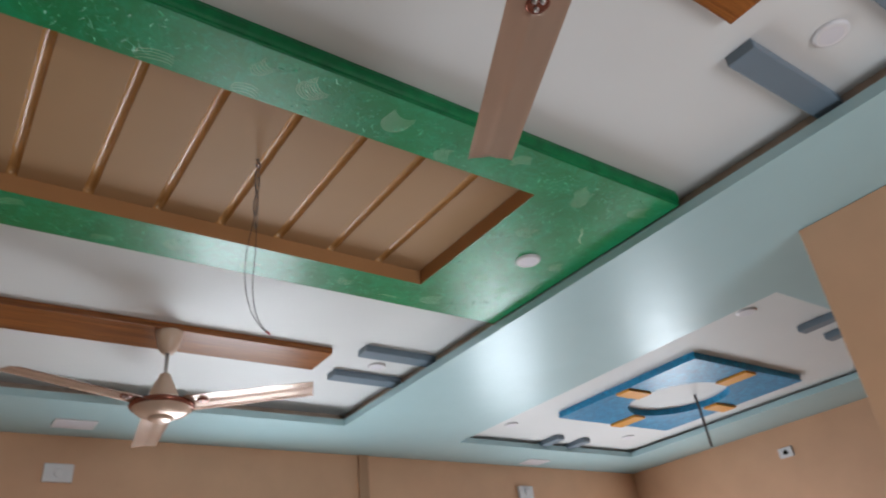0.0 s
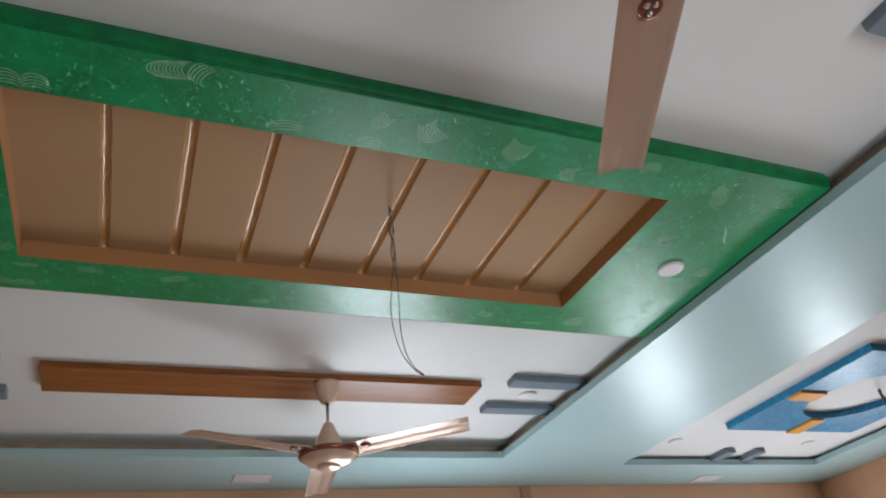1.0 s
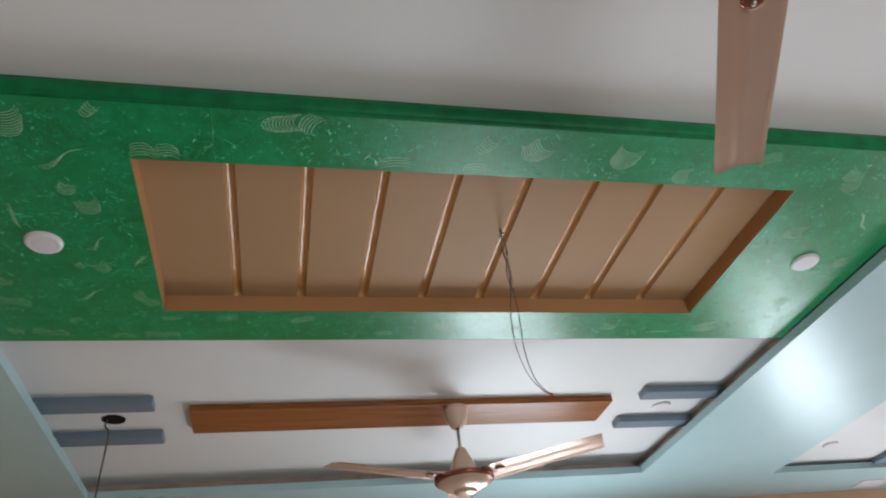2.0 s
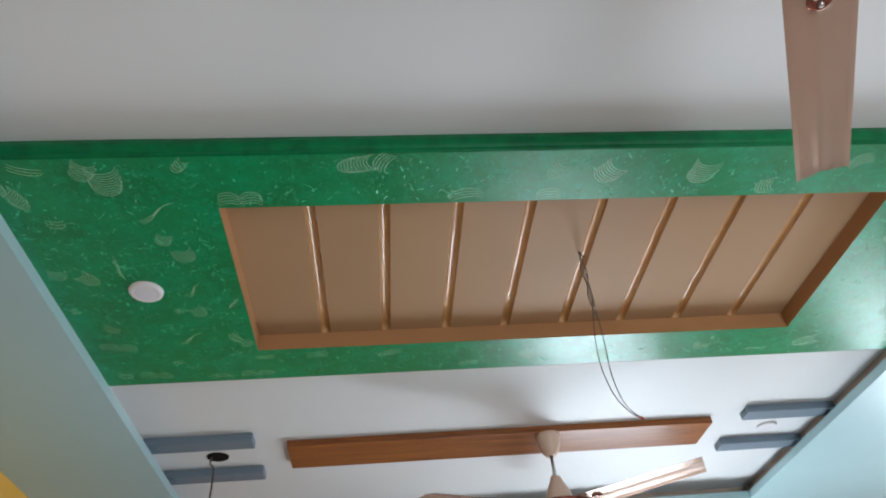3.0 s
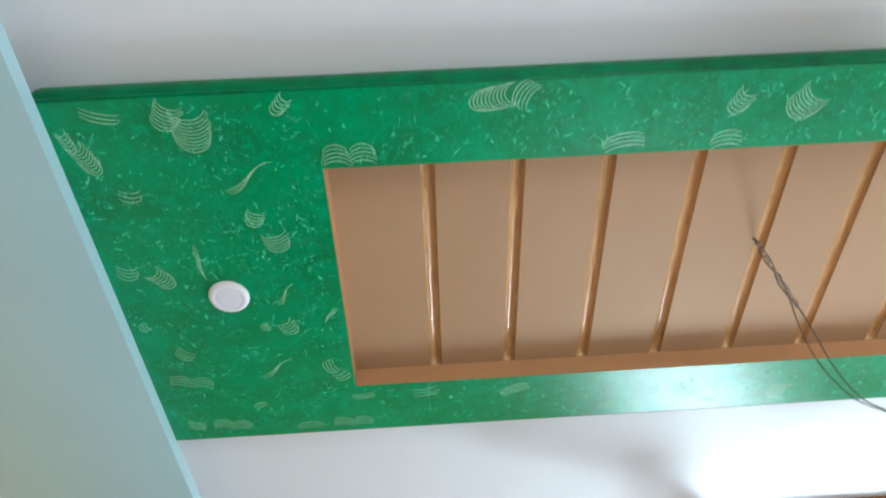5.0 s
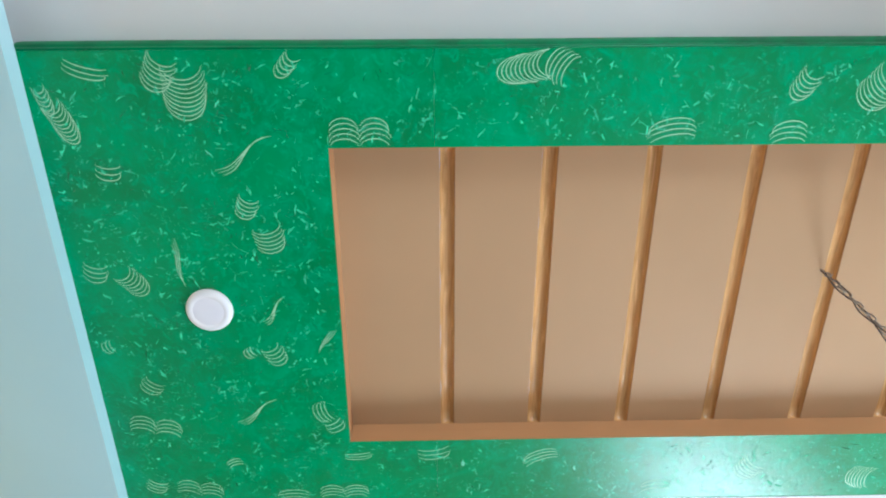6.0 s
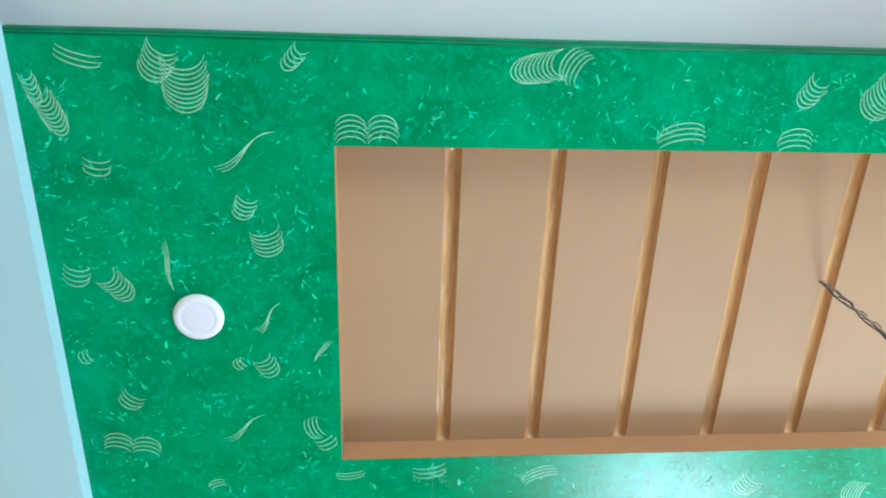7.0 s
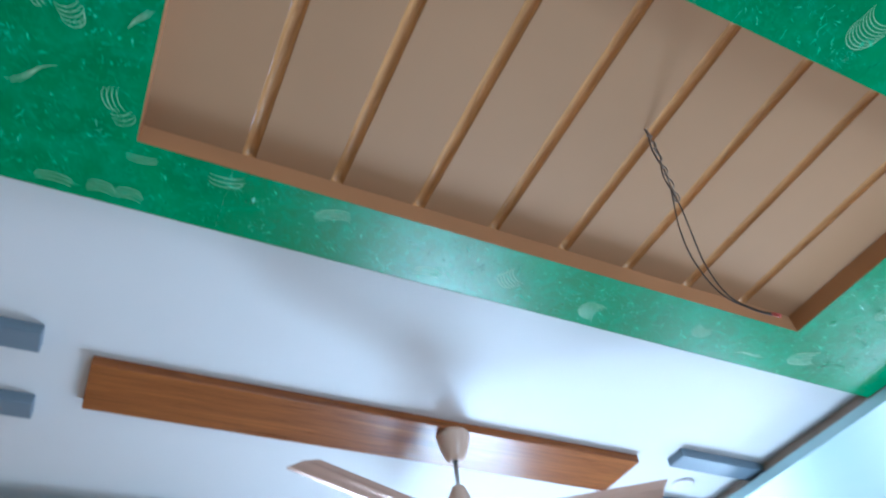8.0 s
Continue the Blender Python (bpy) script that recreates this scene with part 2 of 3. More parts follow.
upright_x = lambda u, v, w: (u, w, v)
upright_y = lambda u, v, w: (w, u, v)
H = SOFFIT - 0.001
WINDOWS = {"hall": (1.58, 0.30, 2.38, 2.10), "side": (3.99, 0.80, 4.81, 2.20)}
setting("wall_north", slab((WEST - 0.1, EAST + 0.1), (0, H), NORTH, NORTH + 0.15, list(WINDOWS.values()), upright_x), TAN, "tan painted wall", "wall")
# The south opening is made up to go with the rear fill light
setting("wall_south", slab((WEST - 0.1, EAST + 0.1), (0, H), SOUTH - 0.15, SOUTH, [(1.35, 0.05, 2.45, 2.05)], upright_x), TAN, "tan painted wall", "wall")
setting("wall_east", slab((SOUTH, NORTH), (0, H), EAST, EAST + 0.15, [(2.05, 1.40, 2.55, 2.00)], upright_y), TAN, "tan painted wall", "wall")
setting("wall_west", slab((SOUTH, NORTH), (0, 2.2), WEST - 0.15, WEST, [], upright_y), PALE, "pale grey painted wall", "wall")
setting("wall_west_top", slab((SOUTH, NORTH), (2.2005, H), WEST - 0.15, WEST, [], upright_y), YELLOW, "amber yellow painted band along the top of the wall", "wall")
setting("wall_partition", box(2.99, SOUTH, 0, 3.11, -0.335, H, 0.004), TAN, "tan painted partition wall ending at the opening", "wall")
# Stands for the side face of a wall step; its shade is the darker tan
setting("trim", box(2.875, NORTH - 0.02, 0, 2.95, NORTH, H, 0.003), STEP_SHADE, "narrow vertical wall step with its shade in a darker tan", "trim")


# ---- green ceiling panel ----
RX0, RY0, RX, RY = -0.006, -0.009, 1.920, 0.708
PX0, PX1, PY0, PY1 = -0.566, 2.452, -0.1955, 0.900
panel = thing("ceiling_panel", (0, 0, PANEL), "green marbled dropped ceiling panel with cream combed swirls and a tan recess", "ceiling panel")
SEAM = 0.199
part("frame_board", slab((PX0, SEAM), (PY0, PY1), 0.0, 0.036, [(RX0, RY0, SEAM, RY)]), GREEN, panel)
part("frame_board", slab((SEAM + 0.0004, PX1), (PY0, PY1), 0.0, 0.036, [(SEAM + 0.0004, RY0, RX, RY)]), GREEN, panel)


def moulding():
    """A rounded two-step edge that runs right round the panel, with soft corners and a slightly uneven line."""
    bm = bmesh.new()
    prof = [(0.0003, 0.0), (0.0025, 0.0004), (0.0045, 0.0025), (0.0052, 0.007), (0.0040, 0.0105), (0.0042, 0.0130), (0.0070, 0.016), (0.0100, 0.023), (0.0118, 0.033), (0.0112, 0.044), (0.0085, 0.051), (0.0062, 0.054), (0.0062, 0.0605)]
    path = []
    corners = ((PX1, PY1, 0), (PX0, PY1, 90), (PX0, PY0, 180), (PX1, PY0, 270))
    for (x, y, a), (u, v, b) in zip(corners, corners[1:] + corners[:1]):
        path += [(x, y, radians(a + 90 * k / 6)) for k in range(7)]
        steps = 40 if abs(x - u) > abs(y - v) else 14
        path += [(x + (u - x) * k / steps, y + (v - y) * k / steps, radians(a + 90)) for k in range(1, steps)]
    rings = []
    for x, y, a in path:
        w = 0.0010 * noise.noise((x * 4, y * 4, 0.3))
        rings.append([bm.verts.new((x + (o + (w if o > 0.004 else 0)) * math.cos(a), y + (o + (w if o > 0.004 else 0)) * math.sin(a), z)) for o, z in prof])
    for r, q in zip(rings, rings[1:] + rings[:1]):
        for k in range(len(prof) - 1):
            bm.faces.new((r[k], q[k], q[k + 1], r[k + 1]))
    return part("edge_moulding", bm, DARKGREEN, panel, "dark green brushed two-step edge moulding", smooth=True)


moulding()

# the recess: fluted tan back, side boards coloured browner for their shade, eight varnished half-round flutes
BACK = 0.062
FLUTE = 0.0155
FLUTES = [0.225] + [0.0075 + 0.2143 * i for i in range(2, 9)]


def fluted_back():
    """The flat back between the flutes, one strip a bay, with its edges turned up into the grooves."""
    bm = bmesh.new()
    edges = [RX0 - 0.012] + [e for x in FLUTES for e in (x - FLUTE, x + FLUTE)] + [RX + 0.012]
    for x0, x1 in zip(edges[::2], edges[1::2]):
        v = [bm.verts.new((x, y, z)) for x, z in ((x0, BACK + 0.026), (x0, BACK + 0.0012), (x0 + 0.0012, BACK), (x1 - 0.0012, BACK), (x1, BACK + 0.0012), (x1, BACK + 0.026)) for y in (RY0 - 0.012, RY + 0.012)]
        for k in range(5):
            bm.faces.new((v[2 * k], v[2 * k + 2], v[2 * k + 3], v[2 * k + 1]))
        bm.faces.new((v[0], v[1], v[11], v[10]))
        for e in (0, 1):
            bm.faces.new([v[2 * k + e] for k in range(6)])
    return bm


part("recess_back", fluted_back(), RECESS, panel, "warm tan painted back of the recess")
for x0, y0, x1, y1 in ((RX0 - 0.010, RY0 - 0.010, RX0 + 0.001, RY + 0.010), (RX - 0.001, RY0 - 0.010, RX + 0.010, RY + 0.010), (RX0 + 0.0015, RY0 - 0.010, RX - 0.0015, RY0 + 0.001), (RX0 + 0.0015, RY - 0.001, RX - 0.0015, RY + 0.010)):
    part("recess_edging", box(x0, y0, 0.0365, x1, y1, BACK - 0.0005), EDGING, panel, "tan recess edge with its shade put into a browner colour")


for x0, y0, x1, y1 in ((RX0 + 0.0003, RY0 + 0.0003, RX0 + 0.001, RY - 0.0003), (RX - 0.001, RY0 + 0.0003, RX - 0.0003, RY - 0.0003), (RX0 + 0.0012, RY0 + 0.0003, RX - 0.0012, RY0 + 0.001), (RX0 + 0.0012, RY - 0.001, RX - 0.0012, RY - 0.0003)):
    part("recess_facing", box(x0, y0, 0.0006, x1, y1, 0.0364), EDGING, panel, "tan recess edge with its shade put into a browner colour")


def flute_mesh():
    """A half-round trough along y, open below, closed at both ends, with a slightly wavering line."""
    bm = bmesh.new()
    rows = []
    for j in range(25):
        y = RY0 + 0.004 + (RY - RY0 - 0.002) * j / 24
        sway = 0.0005 * math.sin(j * 1.3)
        rows.append([bm.verts.new((sway + FLUTE * math.cos(math.pi * k / 14), y, 0.0175 * math.sin(math.pi * k / 14))) for k in range(15)])
    for p, q in zip(rows, rows[1:]):
        for k in range(14):
            bm.faces.new((p[k], p[k + 1], q[k + 1], q[k]))
    bm.faces.new(rows[0]), bm.faces.new(rows[-1])
    return bm


first = part("flute", flute_mesh(), ROD, panel, "golden varnished half-round wooden flute", smooth=True)
first.location = (FLUTES[0], 0, BACK + 0.001)
for x in FLUTES[1:]:
    q = new("flute", first.data)
    q.parent, q.location = panel, (x, 0, BACK + 0.001)
    q["label"] = "golden varnished half-round wooden flute"


# ---- things on the ceilings ----
def downlight(at, r=0.050, group="round downlights"):
    d = thing("downlight", at, "round white recessed downlight, unlit, in the ceiling", "downlight", group)
    part("rim", lathe([(0, 0.002), (r, 0.002), (r, -0.003), (r * 0.98, -0.006), (r * 0.90, -0.010), (r * 0.78, -0.0113), (r * 0.70, -0.0108), (r * 0.66, -0.0101), (0, -0.0095)], 40), PLASTIC, d, smooth=True)
    part("diffuser", lathe([(r * 0.685, -0.0100), (r * 0.64, -0.0103), (r * 0.3, -0.0106), (0, -0.0106)], 40), LENS, d, "frosted white diffuser", smooth=True)
    return d


downlight((-0.284, 0.345, PANEL))
downlight((2.201, 0.355, PANEL))
downlight((2.286, 1.700, CEILING))
downlight((2.225, -0.939, CEILING))
for x, y in ((3.63, 0.315), (3.67, 2.24), (4.86, 2.24)):
    downlight((x, y, SIDE_CEILING), 0.048)


def bar(x0, y0, x1, y1, z, group):
    b = thing("ceiling_bar", (x0, y0, z), "slate grey painted raised bar on the white ceiling", "ceiling bar", group)
    part("body", box(0, 0, -0.036, x1 - x0, y1 - y0, 0, 0.004), SLATE, b)
    return b


for y in (1.462, 1.808, -0.812, -1.160):
    bar(2.088 if y > 0 else 2.031, y, 2.510, y + 0.088, CEILING, "bars by the hall coves")
    if y > 0:
        bar(-0.596, y, -0.141, y + 0.088, CEILING, "bars by the hall coves")
for x in (4.20, 4.475):
    bar(x, 2.35, x + 0.075, 2.62, SIDE_CEILING, "bars in the side room")
    bar(x - 0.11, -0.04, x - 0.035, 0.32, SIDE_CEILING, "bars in the side room")


BOARD_THICK = 0.032


def plank(x, y0, y1):
    p = thing("wooden_plank", (x, y0, CEILING), "long brown teak laminate board fixed under the white ceiling", "ceiling board", "fan boards")
    part("face_board", box(0, 0, -BOARD_THICK, 1.958, y1 - y0, 0, 0.002), BOARD, p)
    return p


plank(-0.007, 1.560, 1.797)
plank(-0.052, -1.062, -0.825)


# ---- ceiling fans ----
def blade_mesh(tilt):
    """One pressed-metal blade along +x, with a shallow fold and a slanted tip."""
    bm = bmesh.new()
    rows = []
    for i in range(13):
        u = i / 12
        x = 0.105 + 0.547 * u
        half = 0.067 - 0.009 * u
        row = []
        for k in range(17):
            v = k / 16 * 2 - 1
            cut = -0.026 * (v + 1) / 2 if i == 12 else (-0.012 * (v + 1) / 2 if i == 11 else 0)
            crown = 0.004 * (1 - v * v) + 0.004 * math.exp(-(v / 0.22) ** 2) - (0.004 if abs(v) > 0.9 else 0)
            row.append(bm.verts.new((x + cut, v * half, crown - math.tan(tilt) * v * half)))
        rows.append(row)
    for r, s in zip(rows, rows[1:]):
        for k in range(16):
            bm.faces.new((r[k], r[k + 1], s[k + 1], s[k]))
    bmesh.ops.solidify(bm, geom=bm.faces[:], thickness=0.0025)
    return bm


def fan(x, y, z, turn, state):
    f = thing("ceiling_fan", (x, y, z), state, "ceiling fan", "ceiling fans")
    part("canopy", lathe([(0.012, -0.100), (0.022, -0.100), (0.034, -0.086), (0.049, -0.050), (0.058, -0.012), (0.058, 0.0), (0, 0.0)], 28), IVORY, f, "rose ivory plastic canopy", True)
    part("rod", tube([(0, 0, -0.09), (0, 0, -0.22)], 0.0075, 12), STEEL, f, "steel down rod", True)
    part("bell", lathe([(0.014, -0.190), (0.022, -0.195), (0.034, -0.225), (0.052, -0.262), (0.062, -0.300), (0.064, -0.312), (0.02, -0.314)], 28), IVORY, f, "rose ivory lower canopy", True)
    body = part("motor", lathe([(0, -0.300), (0.055, -0.302), (0.095, -0.312), (0.121, -0.326), (0.126, -0.338), (0.118, -0.352), (0.096, -0.370), (0.060, -0.384), (0.030, -0.388), (0, -0.389)], 44), BRONZE, f, smooth=True)
    part("trim_ring", lathe([(0.120, -0.324), (0.130, -0.328), (0.133, -0.336), (0.130, -0.344), (0.121, -0.348)], 44), COPPER, body, "polished copper ring", True)
    part("cap", lathe([(0.052, -0.3865), (0.048, -0.394), (0.030, -0.399), (0, -0.400)], 32), BRONZE, body, smooth=True)
    bm = blade_mesh(radians(9))
    mesh = None
    for k in range(3):
        m = Matrix.Rotation(radians(turn + 120 * k), 4, "Z") @ Matrix.Translation((0, 0, -0.330))
        if mesh is None:
            b = part("blade", bm, BRONZE, f, smooth=True)
            mesh = b.data
        else:
            b = new("blade", mesh)
            b.parent = f
        b.matrix_basis = m
        part("blade_iron", box(0.085, -0.022, 0.007, 0.205, 0.022, 0.012, 0.002), BRONZE, b, "bronze blade iron")
        dish = part("dish", lathe([(0, -0.0012), (0.016, -0.0012), (0.021, -0.003), (0.024, 0.001), (0.024, 0.004)], 22), COPPER, b, "dark copper dish under the blade screws", True)
        dish.location = (0.172, 0, 0.0)
        for sx, sy in ((0.163, 0.008), (0.163, -0.008), (0.182, 0.0)):
            q = part("screw", lathe([(0, -0.0075), (0.004, -0.0068), (0.006, -0.003), (0.006, -0.001)], 10), STEEL, b, "shiny screw", True)
            q.location = (sx, sy, 0)
    return f


fan(1.170, 1.600, CEILING - BOARD_THICK, 82, "rose bronze ceiling fan hanging from the brown board")
fan(1.090, -0.958, CEILING - BOARD_THICK, 63.2, "rose bronze ceiling fan with still blades under the brown board")


# ---- chain and loose wires in the recess ----
hook_at = Vector((1.055, 0.298, PANEL + BACK))
chain = thing("hanging_chain", hook_at, "dull iron chain with two loose dark wires hanging from the recess", "chain")
part("hook", tube(glide([(0, 0, 0), (0, 0, -0.012), (0.007, 0, -0.020), (0.009, 0, -0.028), (0, 0, -0.034), (-0.007, 0, -0.027)]), 0.0022, 8), CHAIN, chain, smooth=True)


def link_mesh():
    pts = []
    for k in range(17):
        a = 2 * math.pi * k / 16
        pts.append((0.0055 * math.cos(a), 0, 0.009 * math.sin(a) + (0.0045 if math.sin(a) > 0 else -0.0045)))
    return tube(pts, 0.0015, 6)


link = None
for i in range(10):
    where = Matrix.Translation((0.0006 * i, 0.0014 * i, -0.043 - 0.0215 * i)) @ Matrix.Rotation(radians(90 * (i % 2) + 25), 4, "Z")
    if link is None:
        ob = part("chain_link", link_mesh(), CHAIN, chain, smooth=True)
        link = ob.data
    else:
        ob = new("chain_link", link)
        ob.parent = chain
    ob.matrix_basis = where
part("wire", tube(glide([(0.004, 0, -0.005), (-0.008, 0.004, -0.08), (0.007, 0.010, -0.16), (-0.003, 0.015, -0.235), (-0.014, 0.026, -0.33), (-0.014, 0.029, -0.42), (0.000, 0.018, -0.51), (0.017, -0.014, -0.572), (0.029, -0.036, -0.600)]), 0.0014, 6), CABLE, chain, smooth=True)
part("wire", tube(glide([(-0.004, 0, -0.005), (0.009, 0.004, -0.09), (-0.006, 0.010, -0.17), (0.008, 0.015, -0.25), (0.010, 0.022, -0.34), (0.007, 0.024, -0.43), (0.013, 0.014, -0.515), (0.022, -0.016, -0.572), (0.031, -0.038, -0.598)]), 0.0014, 6), CABLE, chain, smooth=True)
part("tape", tube([(0.029, -0.0365, -0.597), (0.034, -0.045, -0.608)], 0.0033, 8), RED, chain, "red taped wire ends", True)

# ---- open light hole with its wire ----
hole = thing("light_hole", (-0.330, 1.690, CEILING), "open dark light hole in the white ceiling with a hanging wire", "light hole")
# The ceiling is uncut here: a near-black disc paints the hole's inner shade
part("opening", lathe([(0, -0.0015), (0.042, -0.0015), (0.049, -0.0025), (0.050, 0.001)], 32), DARK, hole, "dark disc that stands for the shade inside the hole")
part("wire", tube(glide([(-0.025, 0, -0.002), (-0.030, 0.0, -0.03), (-0.012, 0.002, -0.07), (-0.016, 0.0, -0.25), (-0.022, 0.004, -0.50), (-0.020, 0.0, -0.75)]), 0.0035, 8), CABLE, hole, smooth=True)

# ---- blue panel in the side room ----
bx, by, bw, bd = 4.370, 1.360, 1.10, 1.12
Z0 = SIDE_CEILING
medallion = thing("blue_ceiling_panel", (bx, by, Z0), "blue marbled ceiling panel with a round white centre and orange blocks", "ceiling panel")


def ring_plate(w, d, r, thick, steps=64):
    bm = bmesh.new()
    inner, outer = [], []
    side = steps // 4
    for i in range(steps):
        u, q = 2 * (i % side) / side - 1, i // side
        c, e = ((1, u), (-u, 1), (-1, -u), (u, -1))[q]
        d1 = math.hypot(c, e)
        inner.append([bm.verts.new((r * c / d1, r * e / d1, z)) for z in (-thick, 0)])
        outer.append([bm.verts.new((w / 2 * c, d / 2 * e, z)) for z in (-thick, 0)])
    for i in range(steps):
        j = (i + 1) % steps
        bm.faces.new((inner[i][0], outer[i][0], outer[j][0], inner[j][0]))
        bm.faces.new((inner[i][0], inner[j][0], inner[j][1], inner[i][1]))
        bm.faces.new((outer[i][0], outer[i][1], outer[j][1], outer[j][0]))
        bm.faces.new((inner[i][1], inner[j][1], outer[j][1], outer[i][1]))
    return bm


PLATE = 0.042
part("plate", ring_plate(bw, bd, 0.33, PLATE), BLUE, medallion)
for x0, y0, x1, y1 in ((-0.055, -bd / 2 + 0.01, 0.055, -0.336), (-0.055, 0.336, 0.055, bd / 2 + 0.003), (-bw / 2 + 0.01, -0.055, -0.336, 0.055), (0.336, -0.055, bw / 2 + 0.003, 0.055)):
    part("block", box(x0, y0, -PLATE - 0.016, x1, y1, -PLATE + 0.002, 0.003), ORANGE, medallion, "orange painted block")
drop = thing("hanging_wire", (bx + 0.14, by - 0.04, Z0), "dark loose wire hanging from the round white centre", "wire")
part("lead", tube(glide([(0, 0, 0), (0.01, 0.01, -0.02), (0.0, -0.005, -0.12), (0.02, 0, -0.35)]), 0.0085, 8), CABLE, drop, smooth=True)


# ---- lights in the border and small wall boxes ----
def square_light(x, y):
    q = thing("square_light", (x, y, SOFFIT), "flush square white ceiling light, unlit, in the teal border", "ceiling light", "square border lights")
    part("rim", slab((-0.105, 0.105), (-0.075, 0.075), -0.006, 0.004, [(-0.092, -0.062, 0.092, 0.062)]), PLASTIC, q)
    part("diffuser", box(-0.091, -0.061, -0.004, 0.091, 0.061, 0.003, 0.001), LENS, q)


square_light(1.02, 2.775)
square_light(4.41, 2.86)


def wall_box(m, label, cover=None):
    w = thing("wall_box", (0, 0, 0), label, "electrical box", "wall boxes")
    w.matrix_world = m
    part("plate", box(-0.075, -0.020, -0.05, 0.075, 0, 0.05, 0.006), PLASTIC, w)
    part("cover", lathe([(0, 0.026), (0.018, 0.026), (0.024, 0.022), (0.026, 0.019)], 20), cover or PLASTIC, w, smooth=True).matrix_basis = pose(0, 0, 0, 90, 0, 0)


wall_box(pose(1.009, NORTH, 2.600), "white electrical box with a round cover on the tan wall")
wall_box(pose(4.390, NORTH, 2.598), "white electrical box with a round cover on the tan wall")
wall_box(pose(EAST, 1.512, 2.608, 0, 0, -90) @ Matrix.Scale(0.75, 4), "white electrical box with a dark outlet on the tan wall", DARK)


# ---- combed swirls on the green panel ----
def comb(kind, w, h):
    """Thin parallel comb lines: nested bows (bow), two bows side by side (wing), or a few long bent lines (stroke)."""
    bm = bmesh.new()

    def ridge(pts, k0):
        rows = []
        for i, (x, y) in enumerate(pts):
            a, b = pts[max(i - 1, 0)], pts[min(i + 1, len(pts) - 1)]
            dx, dy = b[0] - a[0], b[1] - a[1]
            d = math.hypot(dx, dy) or 1
            k = k0 * (0.3 + 0.7 * math.sin(math.pi * (i + 0.5) / len(pts)))
            nx, ny = -dy / d * k, dx / d * k
            rows.append((bm.verts.new((x + nx, y + ny, 0)), bm.verts.new((x, y, -0.0002)), bm.verts.new((x - nx, y - ny, 0))))
        for r, q in zip(rows, rows[1:]):
            bm.faces.new((r[0], r[1], q[1], q[0])), bm.faces.new((r[1], r[2], q[2], q[1]))

    def bow(cx, sign):
        """A stack of equal bows, as a comb leaves them when it is pulled round and down."""
        lines, sag = max(3, min(12, round(0.66 * h / 0.0068))), 0.40 * h
        for j in range(lines):
            f = j / max(1, lines - 1)
            wide = w * (0.86 + 0.14 * math.sin(math.pi * (0.15 + 0.7 * f)))
            a0, a1 = 0.05 + 0.05 * math.sin(2.3 * j), 0.95 + 0.04 * math.sin(1.1 * j)
            if j == lines - 1:
                a0 = -0.10
            lean = 0.10 * w * math.sin(2.2 * f + 0.6)
            ridge([(cx + lean + wide * math.cos(a), sign * (sag * math.sin(a) * (0.75 + 0.25 * f) + 0.62 * h * f - 0.4 * h)) for a in [math.pi * (a0 + (a1 - a0) * k / 13) for k in range(14)]], 0.00100)

    if kind == "bow":
        bow(0, 1)
    elif kind == "wing":
        bow(-0.98 * w, -1), bow(0.98 * w, -1)
    else:
        for j in range(3):
            ridge([(w * (2 * k / 11 - 1) * (1 - 0.12 * j), h * math.tanh(1.7 * (2 * k / 11 - 1)) + 0.0050 * j * math.cos(1.5 * k / 11)) for k in range(12)], 0.0009)
    return bm


SHAPES = {}


def swirl(kind, w, h, x, y, turn):
    key = kind, w, h
    if key not in SHAPES:
        ob = part("comb_swirl", comb(kind, w, h), CREAM, panel, "cream combed swirl")
        SHAPES[key] = ob.data
    else:
        ob = new("comb_swirl", SHAPES[key])
        ob.parent = panel
        ob["label"] = "cream combed swirl"
    ob.matrix_basis = pose(x, y, -0.0004, 0, 0, turn)


swirl("bow", 0.042, 0.028, -0.443, -0.163, 15)
swirl("bow", 0.03, 0.072, -0.308, -0.163, 25)
swirl("bow", 0.042, 0.105, -0.268, -0.131, 0)
swirl("bow", 0.016, 0.055, -0.070, -0.173, 40)
swirl("bow", 0.022, 0.09, -0.508, -0.073, -25)
swirl("bow", 0.014, 0.06, -0.530, -0.113, -15)
swirl("bow", 0.026, 0.034, -0.438, 0.032, 5)
swirl("stroke", 0.058, -0.036, -0.172, 0.000, 0)
swirl("bow", 0.032, 0.06, -0.142, 0.177, -12)
swirl("bow", 0.022, 0.05, -0.178, 0.107, 20)
swirl("stroke", 0.055, 0.012, -0.330, 0.232, 75)
swirl("bow", 0.026, 0.046, -0.508, 0.249, 10)
swirl("bow", 0.026, 0.072, -0.440, 0.272, -42)
swirl("stroke", 0.03, -0.026, -0.148, 0.347, -10)
swirl("bow", 0.024, 0.056, -0.160, 0.457, -28)
swirl("bow", 0.014, 0.024, -0.210, 0.455, 60)
swirl("stroke", 0.034, 0.006, -0.039, 0.428, 118)
swirl("bow", 0.026, 0.042, -0.440, 0.537, 35)
swirl("stroke", 0.052, -0.024, -0.214, 0.614, -10)
swirl("wing", 0.03, 0.046, -0.455, 0.659, 12)
swirl("bow", 0.03, 0.04, -0.060, 0.617, 70)
swirl("bow", 0.024, 0.034, -0.040, 0.657, -30)
swirl("bow", 0.02, 0.022, -0.282, 0.768, 160)
swirl("bow", 0.034, 0.022, 0.010, 0.748, -5)
swirl("bow", 0.04, 0.036, 0.189, 0.742, -8)
swirl("bow", 0.044, 0.038, 0.451, 0.765, 160)
swirl("wing", 0.03, 0.056, 0.053, -0.033, 0)
swirl("bow", 0.028, 0.105, 0.380, -0.163, 78)
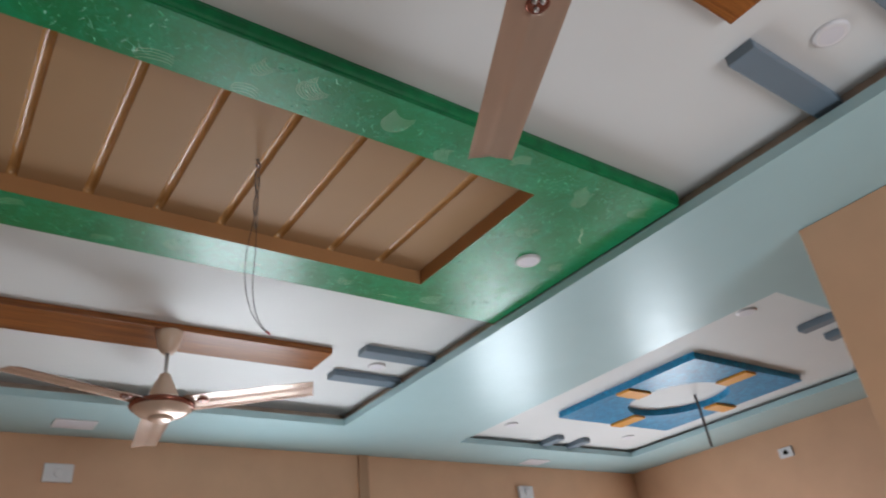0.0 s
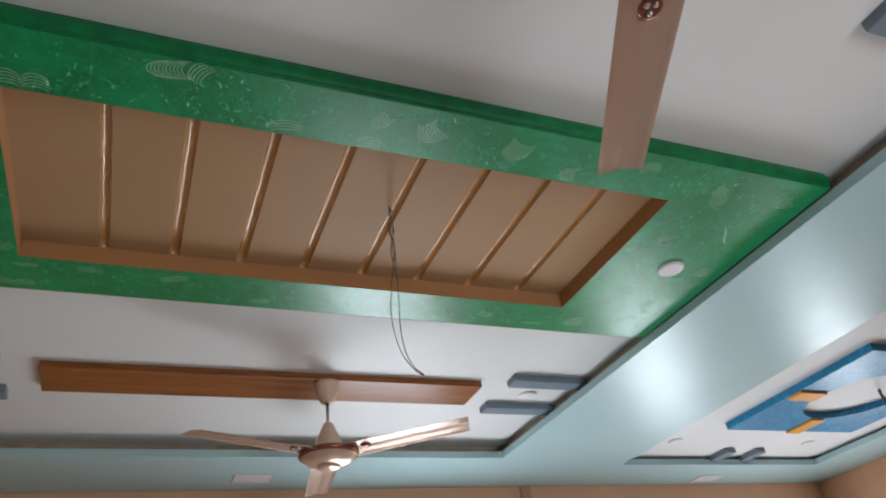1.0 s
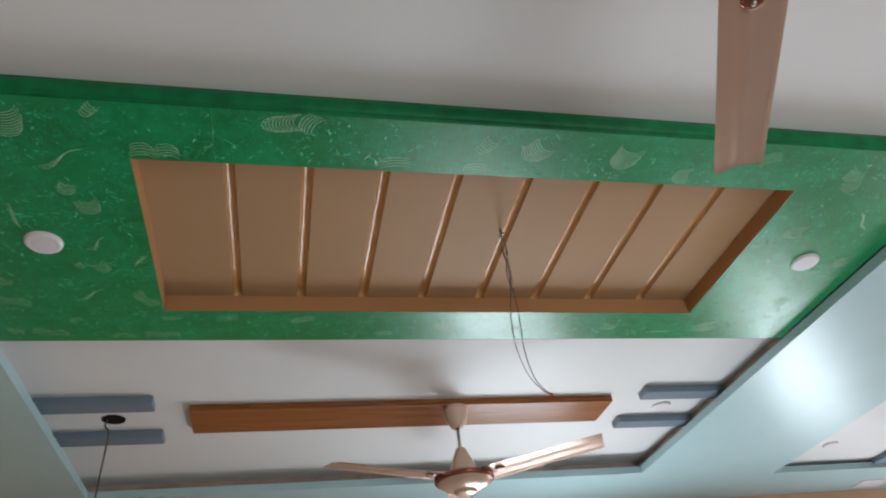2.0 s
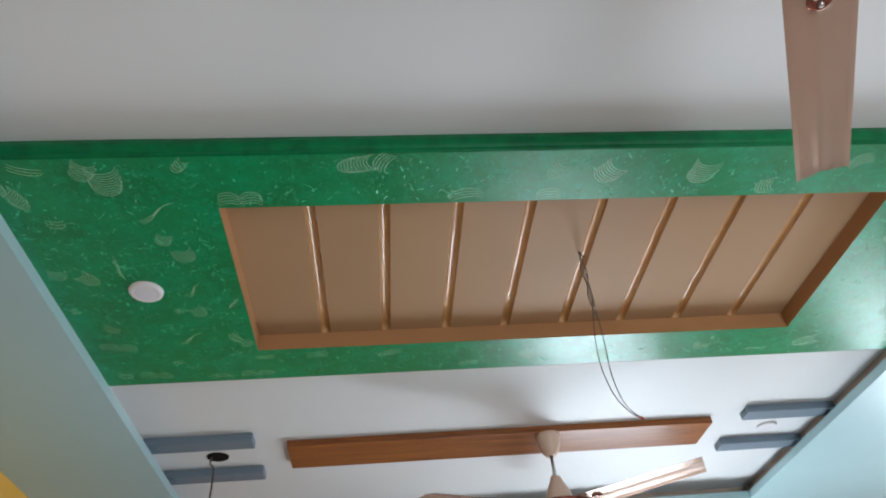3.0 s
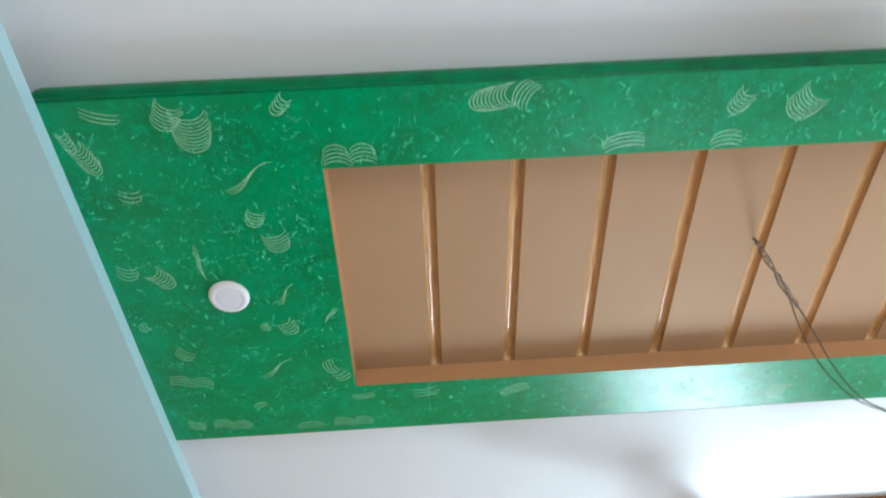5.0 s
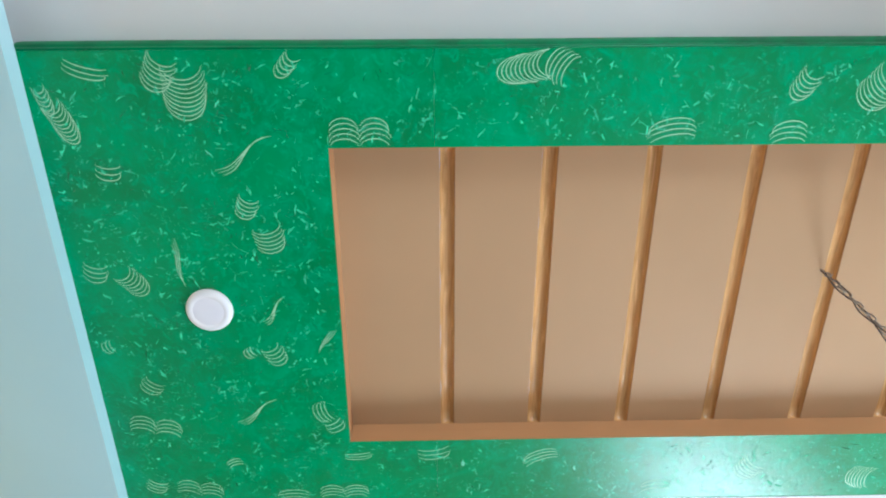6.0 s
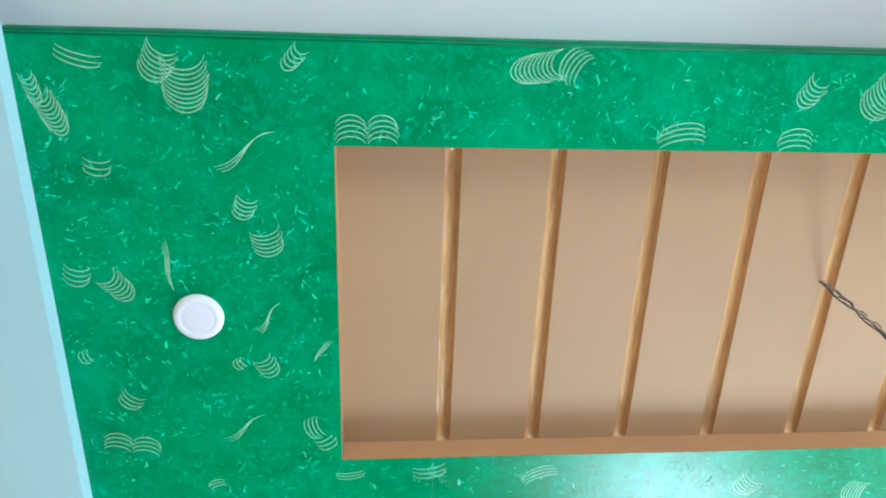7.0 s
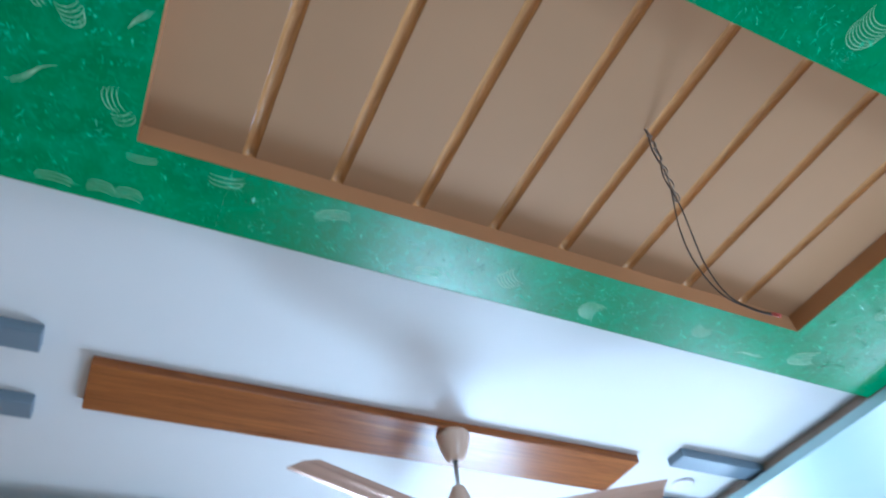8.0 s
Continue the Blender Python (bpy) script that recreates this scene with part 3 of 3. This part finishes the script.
swirl("bow", 0.034, 0.05, 0.440, -0.163, 120)
swirl("bow", 0.048, 0.044, 0.660, -0.035, 170)
swirl("bow", 0.036, 0.046, 0.889, -0.027, 175)
swirl("bow", 0.024, 0.064, 0.900, -0.133, 30)
swirl("bow", 0.016, 0.026, -0.515, 0.435, 70)
swirl("bow", 0.034, 0.06, 2.074, -0.100, 20)
swirl("bow", 0.03, 0.056, 2.092, -0.050, -30)
swirl("bow", 0.03, 0.08, 2.362, -0.099, 60)
swirl("bow", 0.03, 0.086, 2.069, 0.193, 80)
swirl("bow", 0.03, 0.06, 2.360, 0.350, 60)
swirl("bow", 0.034, 0.11, 2.056, 0.800, 70)
swirl("bow", 0.042, 0.09, 1.306, -0.120, 10)
swirl("bow", 0.04, 0.08, 1.045, -0.123, 40)
swirl("stroke", 0.06, 0.03, 2.270, 0.120, 20)
swirl("bow", 0.038, 0.034, 0.740, 0.862, 175)
swirl("bow", 0.04, 0.03, -0.150, 0.872, 180)
swirl("wing", 0.03, 0.04, -0.030, 0.866, 0)
swirl("bow", 0.03, 0.06, 1.520, -0.050, 80)
swirl("bow", 0.034, 0.05, 1.760, -0.130, 150)
swirl("bow", 0.036, 0.06, 0.960, 0.800, 40)
swirl("bow", 0.034, 0.07, 1.250, 0.840, 100)
swirl("bow", 0.034, 0.05, 1.620, 0.800, 10)
swirl("stroke", 0.055, 0.014, 1.850, 0.850, 160)
swirl("wing", 0.028, 0.044, -0.380, 0.850, 10)
swirl("bow", 0.03, 0.07, 2.280, 0.620, 110)
swirl("bow", 0.03, 0.06, 2.130, 0.540, 30)
swirl("stroke", 0.05, 0.02, 2.350, 0.780, 60)
swirl("bow", 0.026, 0.04, -0.480, 0.830, 20)


# ---- small flakes of paint lifted by the trowel ----
def flakes(count, seed=11, thin=1.0):
    bm = bmesh.new()
    rnd = random.Random(seed)
    made = 0
    while made < count:
        cx, cy = rnd.uniform(PX0 + 0.03, PX1 - 0.03), rnd.uniform(PY0 + 0.02, PY1 - 0.02)
        heading = rnd.uniform(0, math.pi)
        for _ in range(rnd.choice((1, 1, 1, 2, 3, 5))):
            x, y = cx + rnd.gauss(0, 0.014), cy + rnd.gauss(0, 0.010)
            if RX0 - 0.014 < x < RX + 0.014 and RY0 - 0.014 < y < RY + 0.014 or not (PX0 < x < PX1 and PY0 + 0.006 < y < PY1 - 0.006):
                continue
            if min(math.hypot(x + 0.284, y - 0.345), math.hypot(x - 2.201, y - 0.355)) < 0.066:
                continue
            a = heading + rnd.gauss(0, 0.5) + (math.pi / 2 if rnd.random() < 0.4 else 0)
            size, deep, bend = 0.0020 + 0.0095 * rnd.random() ** 2.4, thin * rnd.uniform(0.0008, 0.0068), rnd.gauss(0, 0.25)
            lift = rnd.choice((0.0004, 0.0005, 0.0007, 0.0012))
            low, high = [], []
            for k in range(5):
                u = size * (k / 2 - 1)
                b = a + bend * (k / 2 - 1)
                c, q = math.cos(b), math.sin(b)
                v = deep * rnd.uniform(0.15, 1.3) * (1 - 0.5 * abs(k / 2 - 1))
                px, py = x + u * math.cos(a), y + u * math.sin(a)
                low.append(bm.verts.new((px + rnd.gauss(0, 0.0004), py + rnd.gauss(0, 0.0004), -0.0002)))
                high.append(bm.verts.new((px - v * q, py + v * c, -0.0003 - lift * rnd.uniform(0.3, 1.0))))
            for k in range(4):
                bm.faces.new((low[k], low[k + 1], high[k + 1], high[k]))
            made += 1
    return bm


tagged(part("paint_flakes", flakes(2500), FLAKE, panel), kind="stuff")
# Dark strokes paint the cracks and the thin shadows at peeled edges
tagged(part("crack_shade_strokes", flakes(900, 23, 0.28), CRACK_SHADE, panel), kind="stuff")


# ---- added window frames in the openings, all out of view ----
def window(name, u0, z0, u1, z1, m):
    w = tagged(new(name), "added brown wooden frame in an unseen window opening", "window", kind="structure")
    w.matrix_world = m
    part("window_frame", slab((u0 + 0.001, u1 - 0.001), (z0 + 0.001, z1 - 0.001), 0.06, 0.12, [(u0 + 0.045, z0 + 0.045, u1 - 0.045, z1 - 0.045)], upright_x), WOODFRAME, w)


window("window_1", *WINDOWS["hall"], pose(0, NORTH, 0))
window("window_2", *WINDOWS["side"], pose(0, NORTH, 0))
window("window_3", -2.55, 1.40, -2.05, 2.00, pose(EAST, 0, 0, 0, 0, -90))
window("added_rear_window", -2.45, 0.05, -1.35, 2.05, pose(0, SOUTH, 0, 0, 0, 180))
